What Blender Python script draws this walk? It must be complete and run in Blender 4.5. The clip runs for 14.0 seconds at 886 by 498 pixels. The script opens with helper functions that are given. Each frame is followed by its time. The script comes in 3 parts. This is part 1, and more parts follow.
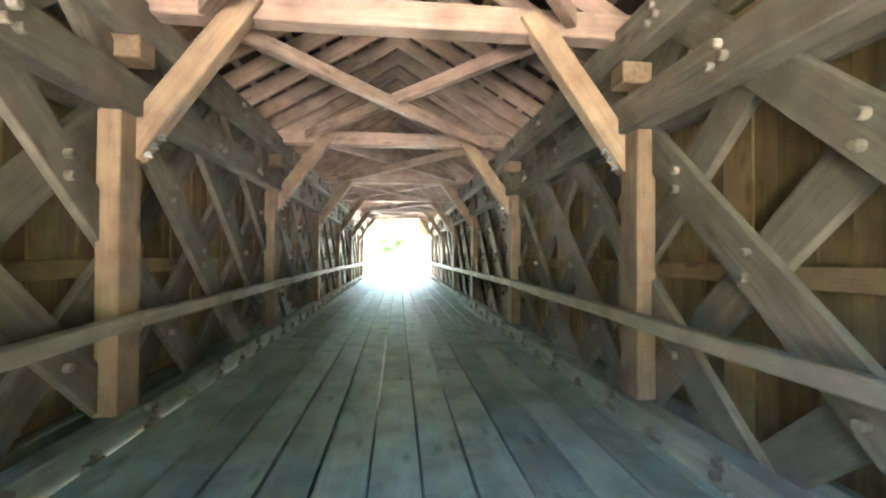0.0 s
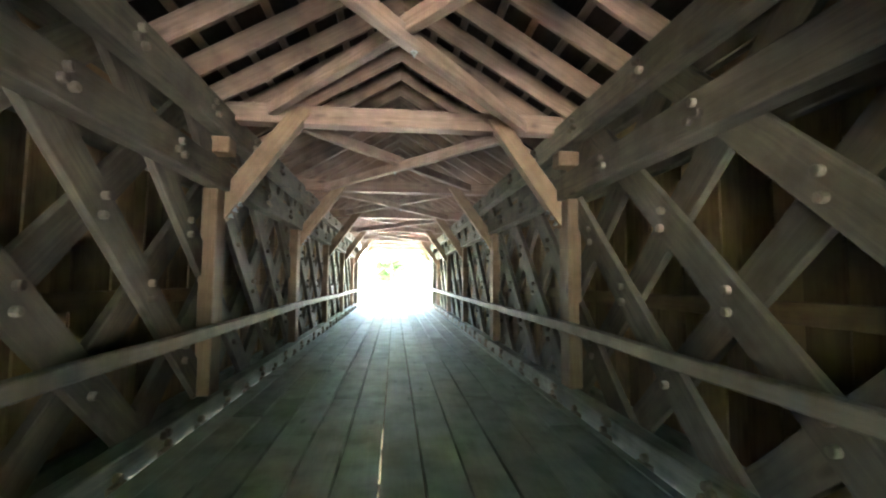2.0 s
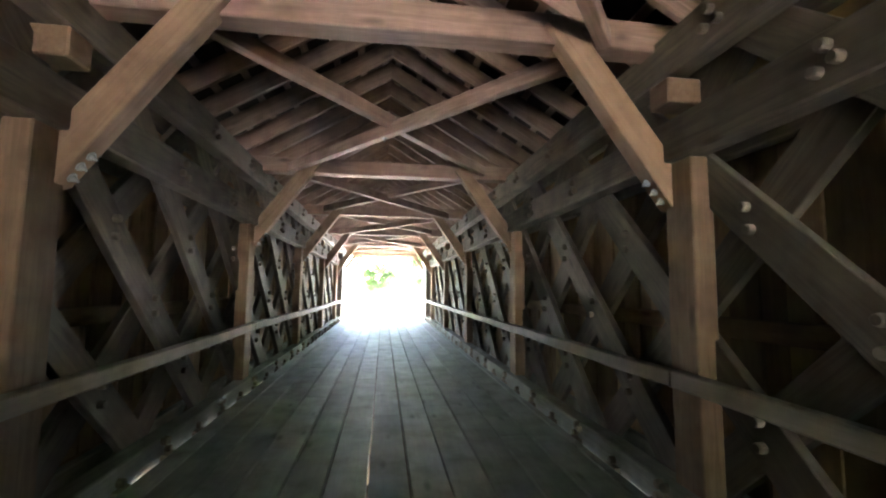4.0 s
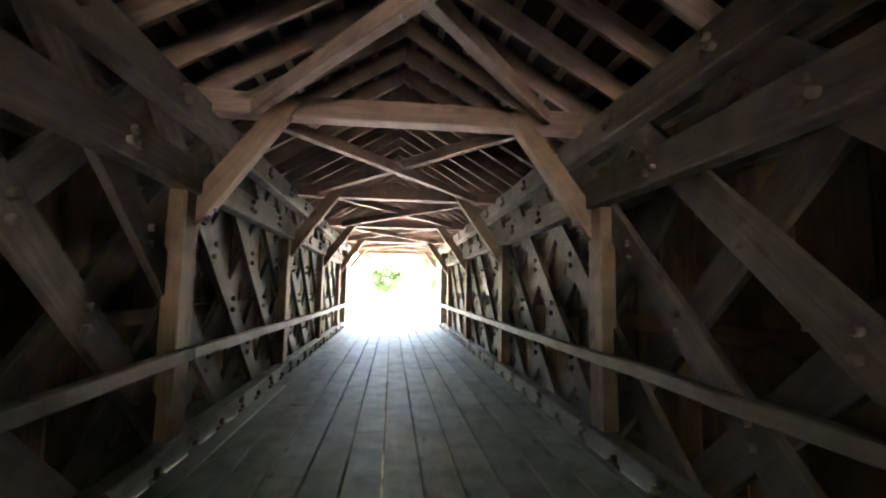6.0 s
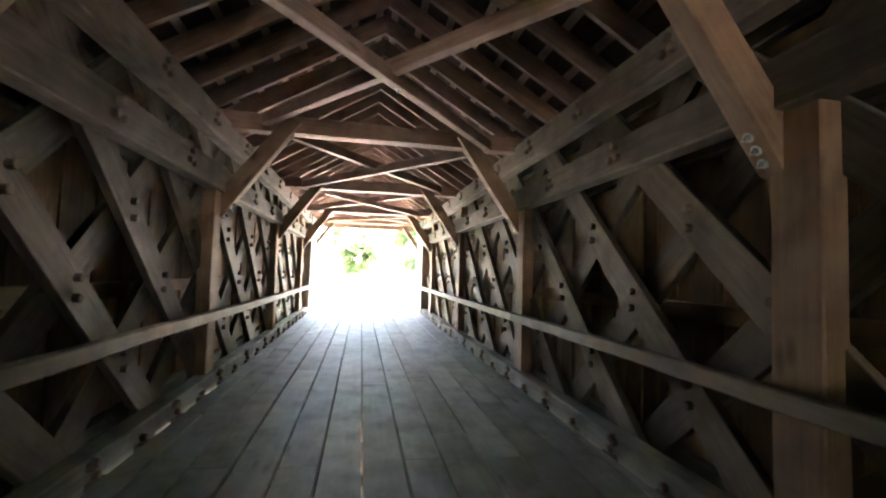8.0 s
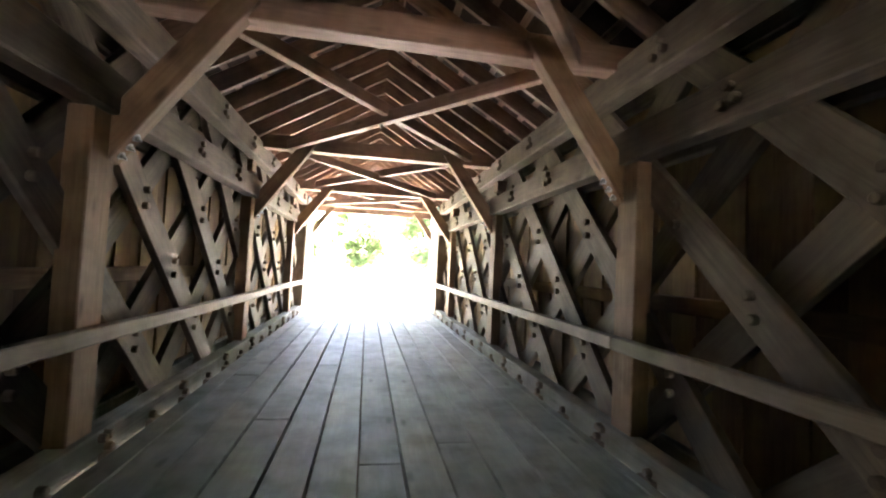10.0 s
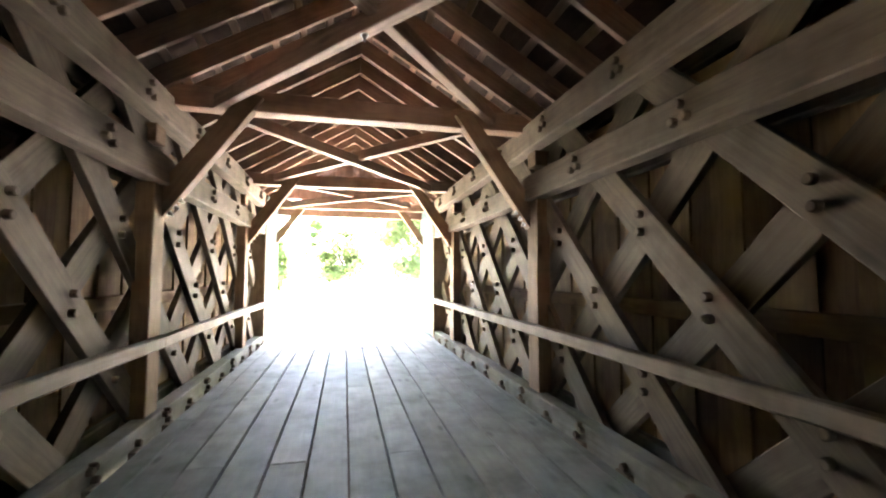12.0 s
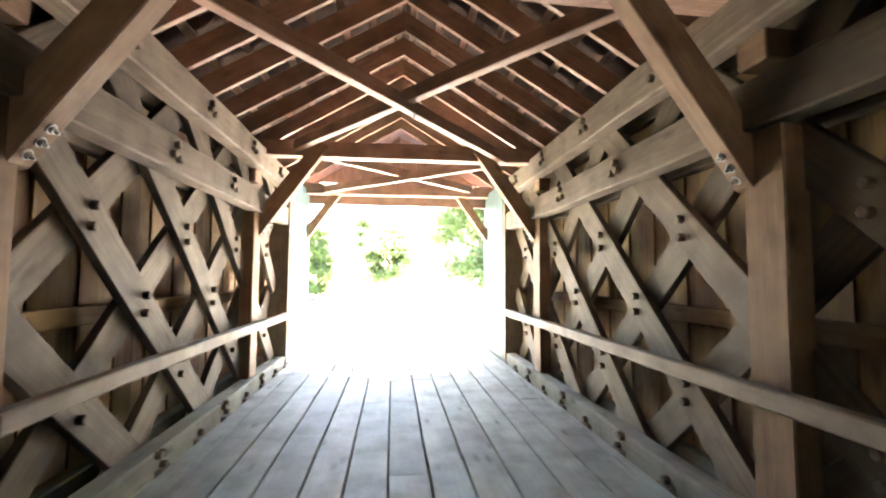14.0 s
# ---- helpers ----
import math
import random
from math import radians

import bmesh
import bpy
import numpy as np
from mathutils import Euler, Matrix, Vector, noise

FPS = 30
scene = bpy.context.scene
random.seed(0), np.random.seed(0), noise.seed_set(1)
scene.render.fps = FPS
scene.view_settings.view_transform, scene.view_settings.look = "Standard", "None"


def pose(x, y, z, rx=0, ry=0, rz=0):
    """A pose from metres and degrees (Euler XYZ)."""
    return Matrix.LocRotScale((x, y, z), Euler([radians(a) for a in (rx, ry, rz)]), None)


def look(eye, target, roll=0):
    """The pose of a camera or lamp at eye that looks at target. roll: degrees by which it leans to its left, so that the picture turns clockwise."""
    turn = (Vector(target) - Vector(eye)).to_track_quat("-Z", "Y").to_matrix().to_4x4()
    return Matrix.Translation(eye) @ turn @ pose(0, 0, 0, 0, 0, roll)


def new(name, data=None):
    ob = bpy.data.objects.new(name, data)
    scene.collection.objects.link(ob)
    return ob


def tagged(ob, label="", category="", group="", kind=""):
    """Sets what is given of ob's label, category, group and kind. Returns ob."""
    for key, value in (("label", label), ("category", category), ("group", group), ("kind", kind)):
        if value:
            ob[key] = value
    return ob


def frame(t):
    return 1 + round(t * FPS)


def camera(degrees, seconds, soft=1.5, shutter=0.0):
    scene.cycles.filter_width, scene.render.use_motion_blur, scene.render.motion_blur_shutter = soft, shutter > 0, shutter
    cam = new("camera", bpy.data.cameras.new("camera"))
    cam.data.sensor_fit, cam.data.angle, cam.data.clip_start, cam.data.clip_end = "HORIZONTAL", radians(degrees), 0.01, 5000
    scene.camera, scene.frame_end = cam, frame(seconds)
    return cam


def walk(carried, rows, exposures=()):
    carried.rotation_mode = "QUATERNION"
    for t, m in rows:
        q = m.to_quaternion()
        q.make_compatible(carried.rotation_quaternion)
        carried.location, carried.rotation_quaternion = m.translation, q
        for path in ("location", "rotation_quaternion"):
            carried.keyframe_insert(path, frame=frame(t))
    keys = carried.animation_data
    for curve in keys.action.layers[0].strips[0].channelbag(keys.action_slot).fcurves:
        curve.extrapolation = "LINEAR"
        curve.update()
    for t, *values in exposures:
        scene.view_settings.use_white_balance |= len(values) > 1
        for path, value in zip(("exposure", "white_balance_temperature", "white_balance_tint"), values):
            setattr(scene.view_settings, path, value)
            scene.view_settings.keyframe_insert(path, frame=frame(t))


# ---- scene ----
cam = camera(92.0, 14.0, soft=2.2)
EXPOSURES = [(0.0, 7.68, 6250, 6), (1.0, 7.55, 6150, 2), (3.0, 7.2, 6250, 13), (6.0, 6.68, 6550, 21), (9.0, 6.76, 6950, 24), (12.5, 6.68, 7150, 22), (14.0, 6.52, 7100, 21)]
PATH = [
    (0, (0.032, 0.26, 1.358), (0.241, 2.249, 1.386), 0.3),
    (0.5, (0.026, 0.881, 1.403), (0.254, 2.868, 1.449), 0.4),
    (1, (0.042, 1.495, 1.418), (0.198, 3.487, 1.509), 1.2),
    (1.5, (-0.025, 2.103, 1.423), (0.172, 4.089, 1.55), 2.1),
    (2, (-0.051, 2.701, 1.432), (0.171, 4.683, 1.574), 0.5),
    (2.5, (-0.061, 3.276, 1.483), (0.15, 5.259, 1.625), 1.4),
    (3, (-0.064, 3.842, 1.495), (0.216, 5.817, 1.645), 0.7),
    (3.2, (-0.048, 4.076, 1.474), (0.242, 6.046, 1.655), 0.4),
    (5.3, (-0.088, 6.634, 1.556), (0.146, 8.612, 1.737), 1.1),
    (5.5, (-0.098, 6.885, 1.557), (0.172, 8.86, 1.722), 1.5),
    (6, (-0.108, 7.474, 1.54), (0.126, 9.451, 1.728), 1.0),
    (6.5, (-0.175, 8.094, 1.533), (0.148, 10.059, 1.718), 0.3),
    (7, (-0.209, 8.725, 1.549), (0.193, 10.679, 1.693), 0.5),
    (7.5, (-0.224, 9.324, 1.568), (0.093, 11.297, 1.661), 0.0),
    (8, (-0.207, 9.931, 1.494), (0.164, 11.893, 1.602), 1.8),
    (8.5, (-0.18, 10.524, 1.5), (0.156, 12.489, 1.656), 2.4),
    (9, (-0.153, 11.152, 1.439), (0.172, 13.121, 1.575), 3.1),
    (9.2, (-0.154, 11.406, 1.428), (0.188, 13.374, 1.53), 3.4),
    (11.3, (-0.176, 14.099, 1.515), (0.188, 16.064, 1.591), 1.4),
    (11.5, (-0.187, 14.344, 1.498), (0.218, 16.298, 1.634), 0.1),
    (12, (-0.193, 14.977, 1.52), (0.254, 16.923, 1.641), 0.1),
    (12.5, (-0.169, 15.616, 1.544), (0.212, 17.577, 1.651), 2.2),
    (13, (-0.174, 16.256, 1.559), (0.204, 18.218, 1.642), -0.2),
    (13.5, (-0.147, 16.894, 1.555), (0.084, 18.879, 1.649), 0.3),
    (14, (-0.123, 17.542, 1.554), (0.108, 19.525, 1.68), 0.4),
]
walk(cam, [(t, look(eye, target, roll)) for t, eye, target, roll in PATH], EXPOSURES)

# ---- light ----
world = bpy.data.worlds.new("sky")
scene.world = world
world.use_nodes = True
SUN_UP, SUN_ROUND = 62.0, 8.0
wt = world.node_tree
sky = wt.nodes.new("ShaderNodeTexSky")
sky.sky_type = "NISHITA"
sky.sun_disc = False
sky.sun_elevation = radians(SUN_UP)
sky.sun_rotation = radians(SUN_ROUND)
wt.links.new(sky.outputs["Color"], wt.nodes["Background"].inputs["Color"])
wt.nodes["Background"].inputs["Strength"].default_value = 0.07
sun_data = bpy.data.lights.new("sun", "SUN")
sun_data.energy = 5.0
sun_data.angle = radians(0.5)
sun_data.color = (1.0, 0.95, 0.86)
sun = new("sun", sun_data)
s_el, s_az = radians(SUN_UP), radians(SUN_ROUND)
to_sun = Vector((math.sin(s_az) * math.cos(s_el), math.cos(s_az) * math.cos(s_el), math.sin(s_el)))
sun.matrix_world = look(to_sun * 60, (0, 0, 0))


# ---- materials ----
def node(nt, kind, **settings):
    n = nt.nodes.new(kind)
    for key, value in settings.items():
        n.inputs[key].default_value = value
    return n


def ramp(nt, fac, stops):
    r = nt.nodes.new("ShaderNodeValToRGB")
    e = r.color_ramp.elements
    while len(e) < len(stops):
        e.new(0.5)
    for el, (p, c) in zip(e, stops):
        el.position = p
        el.color = (*c, 1)
    nt.links.new(fac, r.inputs["Fac"])
    return r


def mixc(nt, fac, a, b, blend="MIX"):
    m = nt.nodes.new("ShaderNodeMix")
    m.data_type = "RGBA"
    m.blend_type = blend
    for value, slot in ((fac, 0), (a, 6), (b, 7)):
        if isinstance(value, (int, float)):
            m.inputs[slot].default_value = value
        elif isinstance(value, tuple):
            m.inputs[slot].default_value = (*value, 1)
        else:
            nt.links.new(value, m.inputs[slot])
    return m.outputs[2]


def blank(name, rough):
    m = bpy.data.materials.new(name)
    m.use_nodes = True
    b = m.node_tree.nodes["Principled BSDF"]
    b.inputs["Roughness"].default_value = rough
    return m, m.node_tree, b


def timber(name, dark, light, stain, rough=0.8, knots=0.5, fine=1.0, vary=0.3, bump=0.22, spec=0.3):
    """Sawn timber: grain along the object's own x axis."""
    m, nt, b = blank(name, rough)
    L = nt.links.new
    co = nt.nodes.new("ShaderNodeTexCoord")
    info = nt.nodes.new("ShaderNodeObjectInfo")
    off = nt.nodes.new("ShaderNodeVectorMath")
    off.operation = "MULTIPLY_ADD"
    off.inputs[1].default_value = (37.0, 11.0, 23.0)
    L(info.outputs["Random"], off.inputs[0])
    L(co.outputs["Object"], off.inputs[2])
    stretch = nt.nodes.new("ShaderNodeMapping")
    stretch.inputs["Scale"].default_value = (1.1, 17 * fine, 17 * fine)
    L(off.outputs[0], stretch.inputs["Vector"])
    grain = node(nt, "ShaderNodeTexNoise", Scale=1.6, Detail=6.0, Roughness=0.62, Distortion=0.6)
    L(stretch.outputs[0], grain.inputs["Vector"])
    col = ramp(nt, grain.outputs["Fac"], [(0.15, dark), (0.85, light)]).outputs[0]
    # broad stains and bleached patches
    wide = nt.nodes.new("ShaderNodeMapping")
    wide.inputs["Scale"].default_value = (0.9, 3.0, 3.0)
    L(off.outputs[0], wide.inputs["Vector"])
    patch = node(nt, "ShaderNodeTexNoise", Scale=1.3, Detail=5.0, Roughness=0.6)
    L(wide.outputs[0], patch.inputs["Vector"])
    pf = ramp(nt, patch.outputs["Fac"], [(0.42, (0, 0, 0)), (0.72, (1, 1, 1))]).outputs[0]
    col = mixc(nt, pf, col, stain)
    # weathering in soft blotches, as large as a hand and larger
    blotch = node(nt, "ShaderNodeTexNoise", Scale=3.1, Detail=3.0, Roughness=0.55)
    L(off.outputs[0], blotch.inputs["Vector"])
    bf = ramp(nt, blotch.outputs["Fac"], [(0.3, (0.72, 0.70, 0.68)), (0.5, (1, 1, 1)), (0.72, (1.22, 1.22, 1.2))]).outputs[0]
    col = mixc(nt, 1.0, col, bf, "MULTIPLY")
    # knots
    kmap = nt.nodes.new("ShaderNodeMapping")
    kmap.inputs["Scale"].default_value = (1.5, 4.5, 4.5)
    L(off.outputs[0], kmap.inputs["Vector"])
    kn = node(nt, "ShaderNodeTexVoronoi", Scale=1.0, Randomness=1.0)
    L(kmap.outputs[0], kn.inputs["Vector"])
    kf = ramp(nt, kn.outputs["Distance"], [(0.05, (knots,) * 3), (0.17, (0, 0, 0))]).outputs[0]
    col = mixc(nt, kf, col, tuple(c * 0.35 for c in dark))
    # each piece a little lighter or darker
    v = nt.nodes.new("ShaderNodeMapRange")
    v.inputs["To Min"].default_value, v.inputs["To Max"].default_value = 1 - vary, 1 + vary
    L(info.outputs["Random"], v.inputs["Value"])
    hsv = nt.nodes.new("ShaderNodeHueSaturation")
    L(v.outputs[0], hsv.inputs["Value"])
    L(col, hsv.inputs["Color"])
    L(hsv.outputs[0], b.inputs["Base Color"])
    b.inputs["Specular IOR Level"].default_value = spec
    bp = node(nt, "ShaderNodeBump", Strength=bump, Distance=0.006)
    L(grain.outputs["Fac"], bp.inputs["Height"])
    L(bp.outputs[0], b.inputs["Normal"])
    return m


def speckled(name, a, b_, scale, rough, bump=0.4, distance=0.02, big=None):
    m, nt, b = blank(name, rough)
    L = nt.links.new
    co = nt.nodes.new("ShaderNodeTexCoord")
    n1 = node(nt, "ShaderNodeTexNoise", Scale=scale, Detail=8.0, Roughness=0.65)
    L(co.outputs["Object"], n1.inputs["Vector"])
    col = ramp(nt, n1.outputs["Fac"], [(0.35, a), (0.65, b_)]).outputs[0]
    if big:
        n2 = node(nt, "ShaderNodeTexNoise", Scale=scale / 14, Detail=4.0)
        L(co.outputs["Object"], n2.inputs["Vector"])
        f = ramp(nt, n2.outputs["Fac"], [(0.4, (0, 0, 0)), (0.65, (1, 1, 1))]).outputs[0]
        col = mixc(nt, f, col, big)
    L(col, b.inputs["Base Color"])
    bp = node(nt, "ShaderNodeBump", Strength=bump, Distance=distance)
    L(n1.outputs["Fac"], bp.inputs["Height"])
    L(bp.outputs[0], b.inputs["Normal"])
    return m


OLD = timber("weathered grey truss timber", (0.075, 0.056, 0.041), (0.215, 0.172, 0.128), (0.122, 0.093, 0.066), vary=0.12, rough=0.72, spec=0.36)
NEW = timber("brown replacement timber", (0.135, 0.08, 0.045), (0.29, 0.19, 0.12), (0.19, 0.115, 0.068), vary=0.14, knots=0.7, rough=0.72, spec=0.3)
ROOFWOOD = timber("reddish roof timber", (0.117, 0.067, 0.046), (0.385, 0.255, 0.19), (0.228, 0.136, 0.097), vary=0.12, rough=0.66, spec=0.4)
DECK = timber("worn grey deck plank", (0.172, 0.194, 0.161), (0.268, 0.288, 0.247), (0.172, 0.19, 0.16), rough=0.66, knots=0.6, vary=0.24, spec=0.3, fine=0.7)
RAIL = timber("grey handrail board", (0.14, 0.108, 0.078), (0.235, 0.192, 0.147), (0.18, 0.143, 0.105), vary=0.06, knots=0.3, rough=0.68, spec=0.4)
SIDING = timber("brown siding board", (0.105, 0.06, 0.033), (0.25, 0.155, 0.088), (0.25, 0.175, 0.075), vary=0.28)
SHADE = timber("dark roof board and seam strip", (0.045, 0.03, 0.025), (0.09, 0.065, 0.05), (0.06, 0.04, 0.035), rough=0.95, spec=0.05)
CURB = timber("pale grey-green bottom chord timber", (0.115, 0.115, 0.092), (0.27, 0.262, 0.215), (0.175, 0.17, 0.137), vary=0.06, rough=0.75, spec=0.3)
STEEL = speckled("galvanised bolt", (0.26, 0.25, 0.24), (0.42, 0.41, 0.39), 60, 0.58, 0.2, 0.002)
STEEL.node_tree.nodes["Principled BSDF"].inputs["Metallic"].default_value = 0.35
PEG = timber("grey treenail", (0.10, 0.075, 0.055), (0.22, 0.18, 0.14), (0.15, 0.115, 0.085), vary=0.3)
# Base set darker than the pale paint, to offset the strong portal light.
PAINT = timber("darkened blue-green painted board", (0.04, 0.082, 0.086), (0.055, 0.105, 0.108), (0.047, 0.093, 0.097), rough=0.6, knots=0.05, vary=0.03, bump=0.15)
STONE = speckled("grey abutment stone", (0.22, 0.21, 0.19), (0.36, 0.34, 0.31), 6, 0.9, 0.6, 0.03)
GRAVEL = speckled("pale gravel road", (0.42, 0.40, 0.36), (0.58, 0.55, 0.50), 30, 0.95, 0.5, 0.02, (0.48, 0.46, 0.42))
EARTH = speckled("grassy earth", (0.07, 0.10, 0.035), (0.13, 0.16, 0.06), 9, 0.95, 0.6, 0.05, (0.19, 0.17, 0.11))
BARK = speckled("pale tree bark", (0.24, 0.20, 0.16), (0.42, 0.38, 0.32), 14, 0.9, 0.8, 0.03)
WATER, wnt, wb = blank("stream water", 0.12)
wb.inputs["Base Color"].default_value = (0.09, 0.085, 0.065, 1)
wn = node(wnt, "ShaderNodeTexNoise", Scale=2.5, Detail=4.0)
wbp = node(wnt, "ShaderNodeBump", Strength=0.3, Distance=0.05)
wnt.links.new(wn.outputs["Fac"], wbp.inputs["Height"])
wnt.links.new(wbp.outputs[0], wb.inputs["Normal"])


def leafy(name, a, b_):
    m, nt, b = blank(name, 0.55)
    L = nt.links.new
    geo = nt.nodes.new("ShaderNodeNewGeometry")
    col = ramp(nt, geo.outputs["Random Per Island"], [(0.0, a), (1.0, b_)]).outputs[0]
    L(col, b.inputs["Base Color"])
    tr = nt.nodes.new("ShaderNodeBsdfTranslucent")
    L(col, tr.inputs["Color"])
    mx = nt.nodes.new("ShaderNodeMixShader")
    mx.inputs[0].default_value = 0.7
    L(b.outputs[0], mx.inputs[1])
    L(tr.outputs[0], mx.inputs[2])
    L(mx.outputs[0], nt.nodes["Material Output"].inputs["Surface"])
    return m


LEAF = leafy("green leaves", (0.115, 0.175, 0.06), (0.16, 0.235, 0.105))
LEAF_DARK = leafy("dark green leaves", (0.05, 0.09, 0.03), (0.08, 0.125, 0.045))
# Very dark, so the unseen trees behind return little light.
LEAF_DEEP = leafy("deep green leaves of unseen trees", (0.018, 0.04, 0.014), (0.035, 0.07, 0.024))


# ---- building helpers ----
def finish(bm, name, mat):
    me = bpy.data.meshes.new(name)
    bm.to_mesh(me)
    bm.free()
    me.materials.append(mat)
    return me


def box_mesh(name, length, wide, deep, mat, bevel=0.006, cuts=0, wobble=0.0, seed=0):
    """A sawn piece along x, centred, with eased edges and, if asked, a slightly uneven run."""
    bm = bmesh.new()
    bmesh.ops.create_cube(bm, size=1.0, matrix=Matrix.Diagonal((length, wide, deep, 1)))
    if bevel:
        bmesh.ops.bevel(bm, geom=list(bm.edges), offset=bevel, segments=1, affect="EDGES")
    if cuts:
        for i in range(1, cuts + 1):
            x = -length / 2 + length * i / (cuts + 1)
            bmesh.ops.bisect_plane(bm, geom=list(bm.verts) + list(bm.edges) + list(bm.faces), plane_co=(x, 0, 0), plane_no=(1, 0, 0))
        for v in bm.verts:
            q = Vector((v.co.x * 0.9 + seed * 7.3, 0.37 * seed, 0.0))
            v.co.y += wobble * noise.noise(q)
            v.co.z += wobble * noise.noise(q + Vector((0, 31.7, 0)))
    return finish(bm, name, mat)


def hold(name, at=(0, 0, 0)):
    e = new(name)
    e.location = at
    e.empty_display_size = 0.2
    return e


def under(ob, parent):
    ob.parent = parent
    ob.matrix_parent_inverse = Matrix.Identity(4)
    return ob


def part(name, bm, material, parent, label=""):
    ob = under(new(name, finish(bm, name, material)), parent)
    return tagged(ob, label) if label else ob


def piece(name, me, parent, m):
    """One mesh object under its thing, at a pose given in the thing's own space."""
    ob = under(new(name, me), parent)
    ob.matrix_basis = m
    return ob


def along(a, b, roll_up=(0, 0, 1)):
    """The pose of a piece whose x axis runs from a to b and whose z axis leans towards roll_up."""
    a, b = Vector(a), Vector(b)
    x = (b - a).normalized()
    y = Vector(roll_up).cross(x).normalized()
    z = x.cross(y)
    m = Matrix((x, y, z)).transposed().to_4x4()
    m.translation = (a + b) / 2
    return m


def bolt_mesh(name, mat, r=0.022, h=0.02):
    """A nut on a square-ish washer, standing along +z."""
    bm = bmesh.new()
    bmesh.ops.create_cone(bm, cap_ends=True, segments=10, radius1=r * 1.55, radius2=r * 1.5, depth=0.006, matrix=Matrix.Translation((0, 0, 0.003)))
    bmesh.ops.create_cone(bm, cap_ends=True, segments=6, radius1=r, radius2=r * 0.92, depth=h, matrix=Matrix.Translation((0, 0, 0.006 + h / 2)))
    bmesh.ops.create_cone(bm, cap_ends=True, segments=8, radius1=r * 0.5, radius2=r * 0.42, depth=0.024, matrix=Matrix.Translation((0, 0, 0.016 + h)))
    return finish(bm, name, mat)



def trunnel_mesh():
    """The round end of a treenail, standing along +z, slightly domed."""
    bm = bmesh.new()
    bmesh.ops.create_cone(bm, cap_ends=True, segments=10, radius1=0.034, radius2=0.032, depth=0.06, matrix=Matrix.Translation((0, 0, 0.017)))
    top = [e for e in bm.edges if all(v.co.z > 0.03 for v in e.verts)]
    bmesh.ops.bevel(bm, geom=top, offset=0.007, segments=1, affect="EDGES")
    return finish(bm, "trunnel", PEG)


BOLT = trunnel_mesh()
NUT = bolt_mesh("nut", STEEL, 0.021, 0.02)

# ---- plan ----
BAY = 4.0                       # distance from bent to bent
BENTS = [BAY * k for k in range(0, 7)]
PITCH = BAY / 3                 # lattice pitch
Y0, Y1 = -1.48, 25.48           # truss ends
E0, E1 = -2.1, 27.1             # portal faces
MID = (Y0 + Y1) / 2
CHORD_X, LAT_X = 1.965, 2.15    # inner faces
LEVEL = [0.03 + 0.638 * n for n in range(6)]
SLOPE = 0.638 / (PITCH / 2)
BOTTOM, LOWER, UPPER = (-0.30, 0.15), (2.43, 2.73), (3.06, 3.38)

# ---- ground, stream, road ----
bm = bmesh.new()
xs = [-400, -200, -120, -80, -50, -35, -25, -18, -13, -9, -6, -4.5, -3, -2, -1, 0, 1, 2, 3, 4.5, 6, 9, 13, 18, 25, 35, 50, 80, 120, 200, 400]
ys = [-400, -200, -120, -70, -40, -25, -15, -10, -7, -5, -3.4, -2.6, -1.4, 0, 2, 4, 7, 12, 17, 20, 22, 24, 25.4, 26.6, 27.4, 29, 31, 34, 38, 44, 52, 65, 90, 130, 200, 400]


def ground_z(x, y):
    dip = -3.6
    if y < 0:
        f = min(1, max(0, (y + 3.0) / 3.0))
    else:
        f = min(1, max(0, (27.0 - y) / 3.0))
    f = f * f * (3 - 2 * f)
    base = -0.14 + (0.012 * max(0, y - 27))
    side = max(0, abs(x) - 3.2)
    bank = 0.25 * math.sin(x * 0.21 + y * 0.13) * min(1, side / 6) + 0.012 * side * (1 if abs(x) < 60 else 0)
    return base * (1 - f) + dip * f + bank * (1 - f)


grid = [[bm.verts.new((x, y, ground_z(x, y))) for x in xs] for y in ys]
for j in range(len(ys) - 1):
    for i in range(len(xs) - 1):
        bm.faces.new((grid[j][i], grid[j][i + 1], grid[j + 1][i + 1], grid[j + 1][i]))
ground = new("ground", finish(bm, "ground", EARTH))
tagged(ground, "grassy earth banks round a shallow stream bed", "ground", kind="structure")

bm = bmesh.new()
bmesh.ops.create_grid(bm, x_segments=40, y_segments=10, size=0.5, matrix=Matrix.Translation((0, 12, -3.2)) @ Matrix.Diagonal((160, 22.6, 1, 1)))
water = new("water", finish(bm, "water", WATER))
tagged(water, "shallow stream water under the bridge deck", "water", kind="structure")


def road(name, ya, yb, label, open_right=False, bounce_width=0.0):
    bm = bmesh.new()
    rows = []
    n = 24
    for j in range(n + 1):
        y = ya + (yb - ya) * j / n
        d = abs(y - ya)
        half = 2.3 + min(1.4, d * 0.12) + bounce_width * max(0.0, 1 - abs(d - 7) / 7)
        bend = 0.0022 * d * d
        apron = min(14.0, 1.5 + d * 1.1) if open_right else 0.0
        row = []
        for i in range(9):
            u = i / 4 - 1
            x = u * half + bend + (apron * u if u > 0 else 0.0)
            z = ground_z(x, y) + 0.10 + 0.03 * (1 - u * u) + 0.012 * noise.noise(Vector((x * 2, y * 2, 0)))
            if abs(u) == 1:
                z -= 0.12
            row.append(bm.verts.new((x, y, z)))
        rows.append(row)
    for a, b in zip(rows, rows[1:]):
        for i in range(8):
            bm.faces.new((a[i], a[i + 1], b[i + 1], b[i]))
    bmesh.ops.recalc_face_normals(bm, faces=bm.faces)
    for f in bm.faces:
        if f.normal.z < 0:
            f.normal_flip()
    tagged(new(name, finish(bm, name, GRAVEL)), label, "road", kind="structure")


